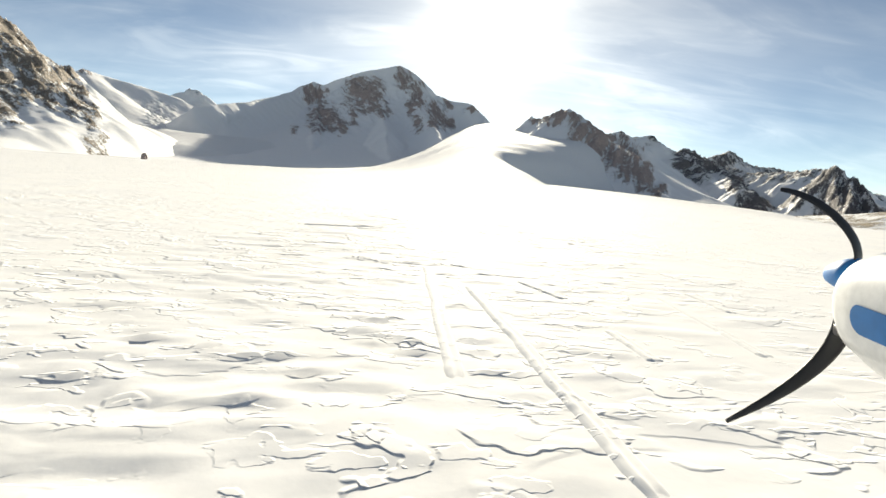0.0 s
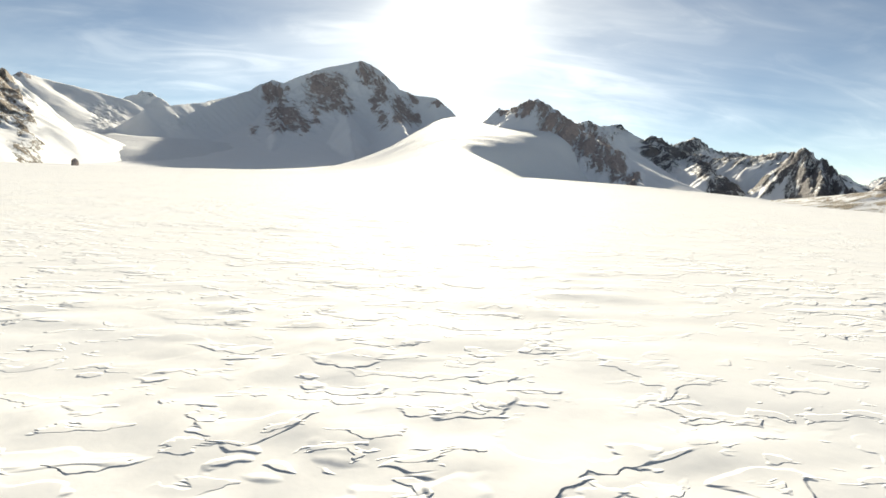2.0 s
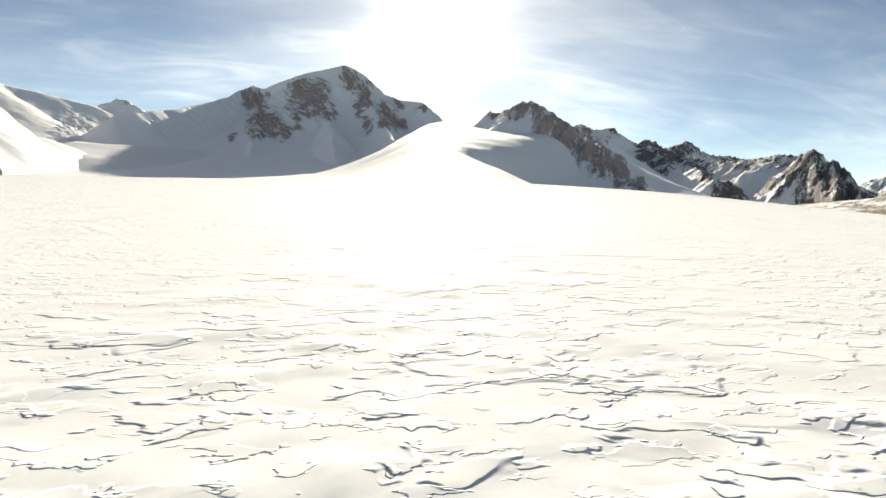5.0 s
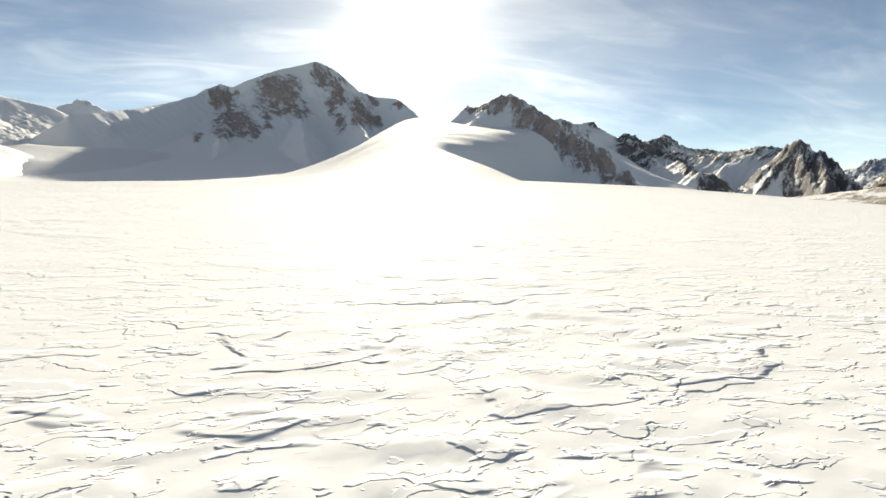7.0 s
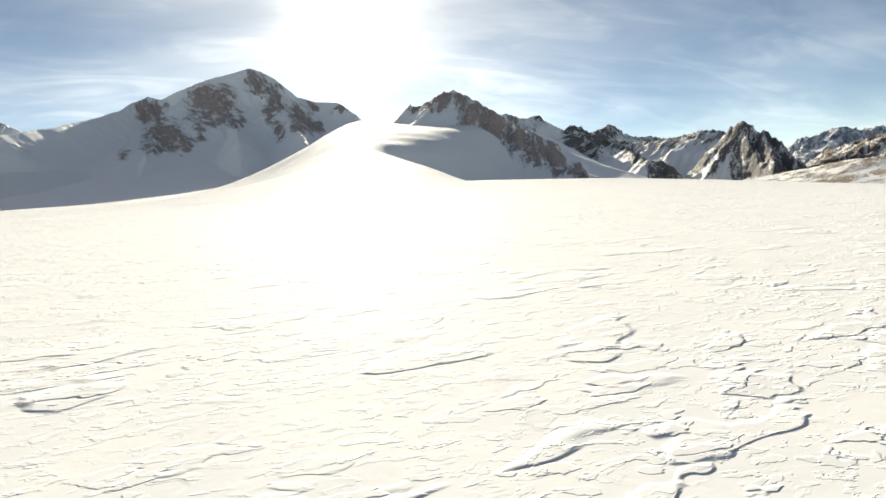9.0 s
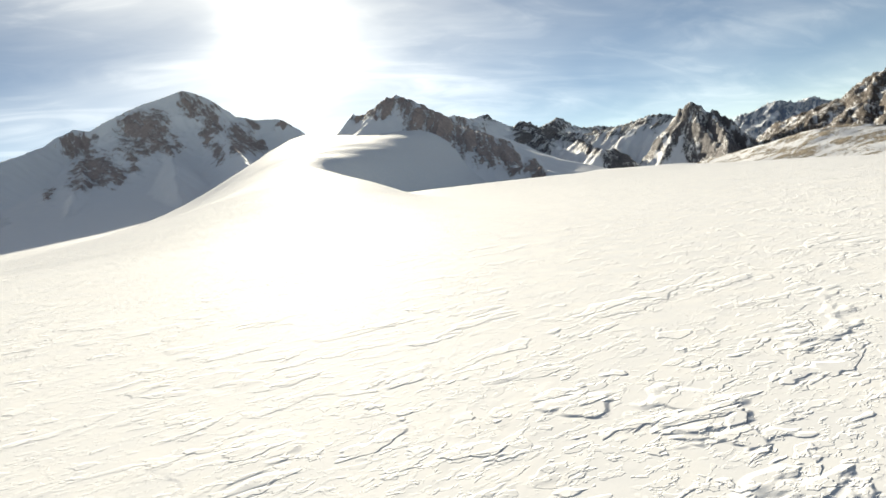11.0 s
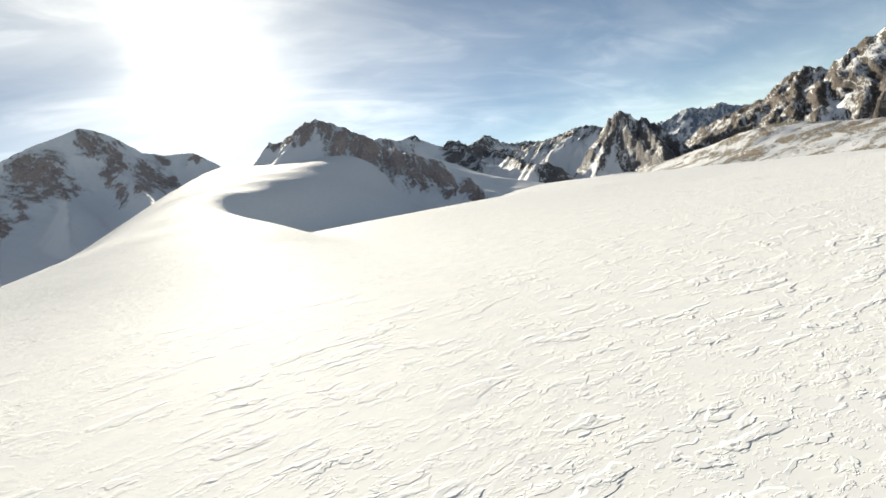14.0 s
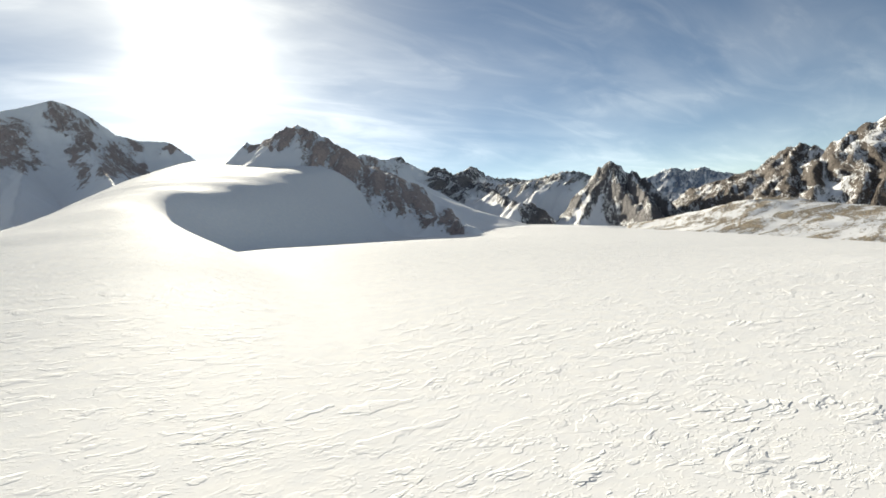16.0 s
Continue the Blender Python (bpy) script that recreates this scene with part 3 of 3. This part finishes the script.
# ---- the aircraft, standing by the start of the run ----
def material_plain(name, colour, rough=0.35, metal=0.0, speck=0.06):
    m, t, b = material(name)
    place = t.nodes.new("ShaderNodeTexCoord").outputs["Object"]
    n = noise_node(t, place, 14.0, 5.0)
    worn = tuple(c * (1 - 2 * speck) for c in colour)
    t.links.new(mix_colour(t, smooth_range(t, n, 0.35, 0.7), colour, worn), b.inputs["Base Color"])
    b.inputs["Roughness"].default_value, b.inputs["Metallic"].default_value = rough, metal
    return m


PAINT_WHITE = material_plain("white_aircraft_paint", (0.78, 0.78, 0.76), 0.3)
PAINT_BLUE = material_plain("blue_aircraft_paint", (0.008, 0.17, 0.46), 0.5)
BLADE_BLACK = material_plain("black_propeller", (0.012, 0.012, 0.014), 0.4)
SKI_METAL = material_plain("ski_metal", (0.45, 0.46, 0.48), 0.4, 0.9)


def part(name, bm, mat, parent, label="", smooth=True):
    me = bpy.data.meshes.new(name)
    bmesh.ops.recalc_face_normals(bm, faces=bm.faces)
    bm.to_mesh(me)
    bm.free()
    me.materials.append(mat)
    me.polygons.foreach_set("use_smooth", np.full(len(me.polygons), smooth))
    ob = new(name, me)
    ob.parent = parent
    return tagged(ob, label) if label else ob


def skin(rings, close=True):
    """A closed skin over rings of equal length."""
    bm = bmesh.new()
    vs = [[bm.verts.new(p) for p in ring] for ring in rings]
    n = len(vs[0])
    for r, q in zip(vs, vs[1:]):
        for i in range(n):
            bm.faces.new((r[i], r[(i + 1) % n], q[(i + 1) % n], q[i]))
    if close:
        bm.faces.new(vs[0][::-1])
        bm.faces.new(vs[-1])
    return bm


# x to the side, y ahead, z up, from the eye's place on the wing
AXIS_X, AXIS_Z = 2.62, -0.33
HULL = [(3.28, 0.12, 0.12, 0.12), (3.25, 0.22, 0.20, 0.20), (3.2, 0.30, 0.26, 0.27), (3.1, 0.365, 0.305, 0.33), (2.95, 0.40, 0.33, 0.40), (2.7, 0.43, 0.36, 0.50), (2.3, 0.46, 0.40, 0.56), (1.6, 0.48, 0.45, 0.60), (0.8, 0.50, 0.50, 0.60), (0.3, 0.50, 0.50, 0.58)]


def hull_at(y):
    k = [h[0] for h in HULL[::-1]]
    return [float(np.interp(y, k, [h[i] for h in HULL[::-1]])) for i in (1, 2, 3)]


def hull_ring(y, n=48, grow=0.0):
    rx, top, low = hull_at(y)
    out = []
    for i in range(n):
        c, s = math.cos(2 * math.pi * i / n), math.sin(2 * math.pi * i / n)
        e = 2 / 2.4
        out.append((AXIS_X + (rx + grow) * math.copysign(abs(c) ** e, c), y, AXIS_Z + ((top if s > 0 else low) + grow) * math.copysign(abs(s) ** e, s)))
    return out


def hull_side(y, z):
    rx, top, low = hull_at(y)
    r = top if z > AXIS_Z else low
    return AXIS_X - rx * max(0.0, 1 - abs((z - AXIS_Z) / r) ** 2.4) ** (1 / 2.4)


def blade(points, widths, plane_y):
    """A propeller blade along a line in the propeller's plane: twisted, thin at the tip, with a rounded section."""
    rings = []
    for k, (x, z) in enumerate(points):
        x0, z0 = points[max(0, k - 1)]
        x1, z1 = points[min(len(points) - 1, k + 1)]
        d = Vector((x1 - x0, 0, z1 - z0)).normalized()
        across = Vector((d.z, 0, -d.x))
        turn_ = Matrix.Rotation(radians(35 - 22 * k / len(points)), 3, d)
        w, thick = turn_ @ across * widths[k] / 2, turn_ @ Vector((0, 1, 0)) * widths[k] * 0.09
        rings.append([Vector((x, plane_y, z)) + w * math.cos(a) + thick * math.sin(a) for a in np.linspace(0, 2 * math.pi, 12, endpoint=False)])
    return skin(rings)


def smooth_line(points, n=18):
    """Points along a soft curve through a few."""
    t = np.linspace(0, 1, len(points))
    fit_ = [np.polyfit(t, [p[i] for p in points], 3) for i in (0, 1)]
    return [(float(np.polyval(fit_[0], s)), float(np.polyval(fit_[1], s))) for s in np.linspace(0, 1, n)]


def aircraft():
    root = tagged(new("aircraft"), "white light aircraft with blue stripe and black propeller on skis", "aircraft")
    root.matrix_world = look(PATH[0][1], PATH[0][2], PATH[0][3]) @ Matrix.Rotation(radians(-90), 4, "X")
    part("cowling", skin([hull_ring(y) for y in np.concatenate([np.linspace(3.28, 2.9, 14), np.linspace(2.8, 2.2, 6)])]), PAINT_WHITE, root)
    part("fuselage", skin([hull_ring(y, grow=-0.004) for y in np.linspace(2.196, 0.3, 12)]), PAINT_WHITE, root)
    seam = skin([hull_ring(y, grow=g) for y, g in ((2.215, -0.01), (2.215, 0.004), (2.19, 0.004), (2.19, -0.01))])
    part("cowling_seam", seam, SKI_METAL, root)
    # side stripe with a rounded front end
    bm = bmesh.new()
    cols = []
    for y in np.concatenate([2.92 - 0.078 * (1 - np.cos(np.linspace(0, math.pi / 2, 8))), np.linspace(2.83, 0.4, 26)]):
        half = 0.078 * math.sqrt(max(0.0, 1 - (max(0.0, y - 2.842) / 0.078) ** 2)) + 0.002
        zs = np.linspace(-half, half, 7) - 0.37 - 0.14 * min(0.5, 2.9 - y)
        cols.append([bm.verts.new((hull_side(y, z) - 0.005, y, z)) for z in zs])
    for r, q in zip(cols, cols[1:]):
        for i in range(len(r) - 1):
            bm.faces.new((r[i], r[i + 1], q[i + 1], q[i]))
    part("stripe", bm, PAINT_BLUE, root, "blue painted side stripe")
    part("air_scoop", skin([[(AXIS_X - 0.30 + 0.02 * math.cos(a), y, -0.475 + 0.035 * math.sin(a)) for a in np.linspace(0, 2 * math.pi, 14, endpoint=False)] for y in (3.17, 3.0)]), BLADE_BLACK, root, "small dark air scoop")
    hub_x, hub_z = AXIS_X - 0.07, -0.165
    rings = [[(hub_x + r * math.cos(a), y, hub_z + r * math.sin(a)) for a in np.linspace(0, 2 * math.pi, 28, endpoint=False)] for y, r in ((3.26, 0.08), (3.30, 0.11), (3.36, 0.105), (3.44, 0.088), (3.52, 0.06), (3.56, 0.03), (3.58, 0.006))]
    part("spinner", skin(rings), PAINT_BLUE, root, "blue propeller spinner")
    upper = smooth_line([(hub_x - 0.02, hub_z + 0.03), (2.572, -0.05), (2.54, 0.056), (2.47, 0.16), (2.365, 0.254), (2.227, 0.333), (2.088, 0.368)])
    lower = smooth_line([(hub_x - 0.05, hub_z - 0.22), (2.43, -0.57), (2.35, -0.674), (2.21, -0.80), (2.036, -0.917), (1.897, -0.997), (1.751, -1.063)])
    part("propeller_blade", blade(upper, [0.115 - 0.088 * (k / 17) ** 1.6 for k in range(18)], 3.32), BLADE_BLACK, root)
    part("propeller_blade", blade(lower, [0.12 - 0.095 * (k / 17) ** 1.2 for k in range(18)], 3.32), BLADE_BLACK, root)
    # main skis and their legs, on the snow behind the cowling
    for x in (AXIS_X - 0.2, AXIS_X + 0.75):
        deep = -(1.75 + x * math.sin(radians(4.6)) - 1.2 * math.sin(radians(7.13))) / 0.99
        leg = skin([[(x0 + 0.035 * math.cos(a), 1.2 + 0.07 * math.sin(a), z) for a in np.linspace(0, 2 * math.pi, 12, endpoint=False)] for x0, z in ((AXIS_X + 0.5 * (x - AXIS_X), -0.7), (x, deep + 0.05))])
        part("landing_leg", leg, PAINT_WHITE, root)
        runs = [(0.1, 0.03, 0.0), (0.25, 0.10, 0.0), (1.2, 0.12, 0.0), (1.9, 0.12, 0.0), (2.1, 0.10, 0.06), (2.2, 0.05, 0.14)]
        drop_ = [deep + lift + 0.125 * (y - 1.2) for y, _, lift in runs]
        board = skin([[(x - w, y, z), (x + w, y, z), (x + w, y, z + 0.025), (x - w, y, z + 0.025)] for (y, w, _), z in zip(runs, drop_)])
        part("ski", board, SKI_METAL, root, smooth=False)
    return root


aircraft()
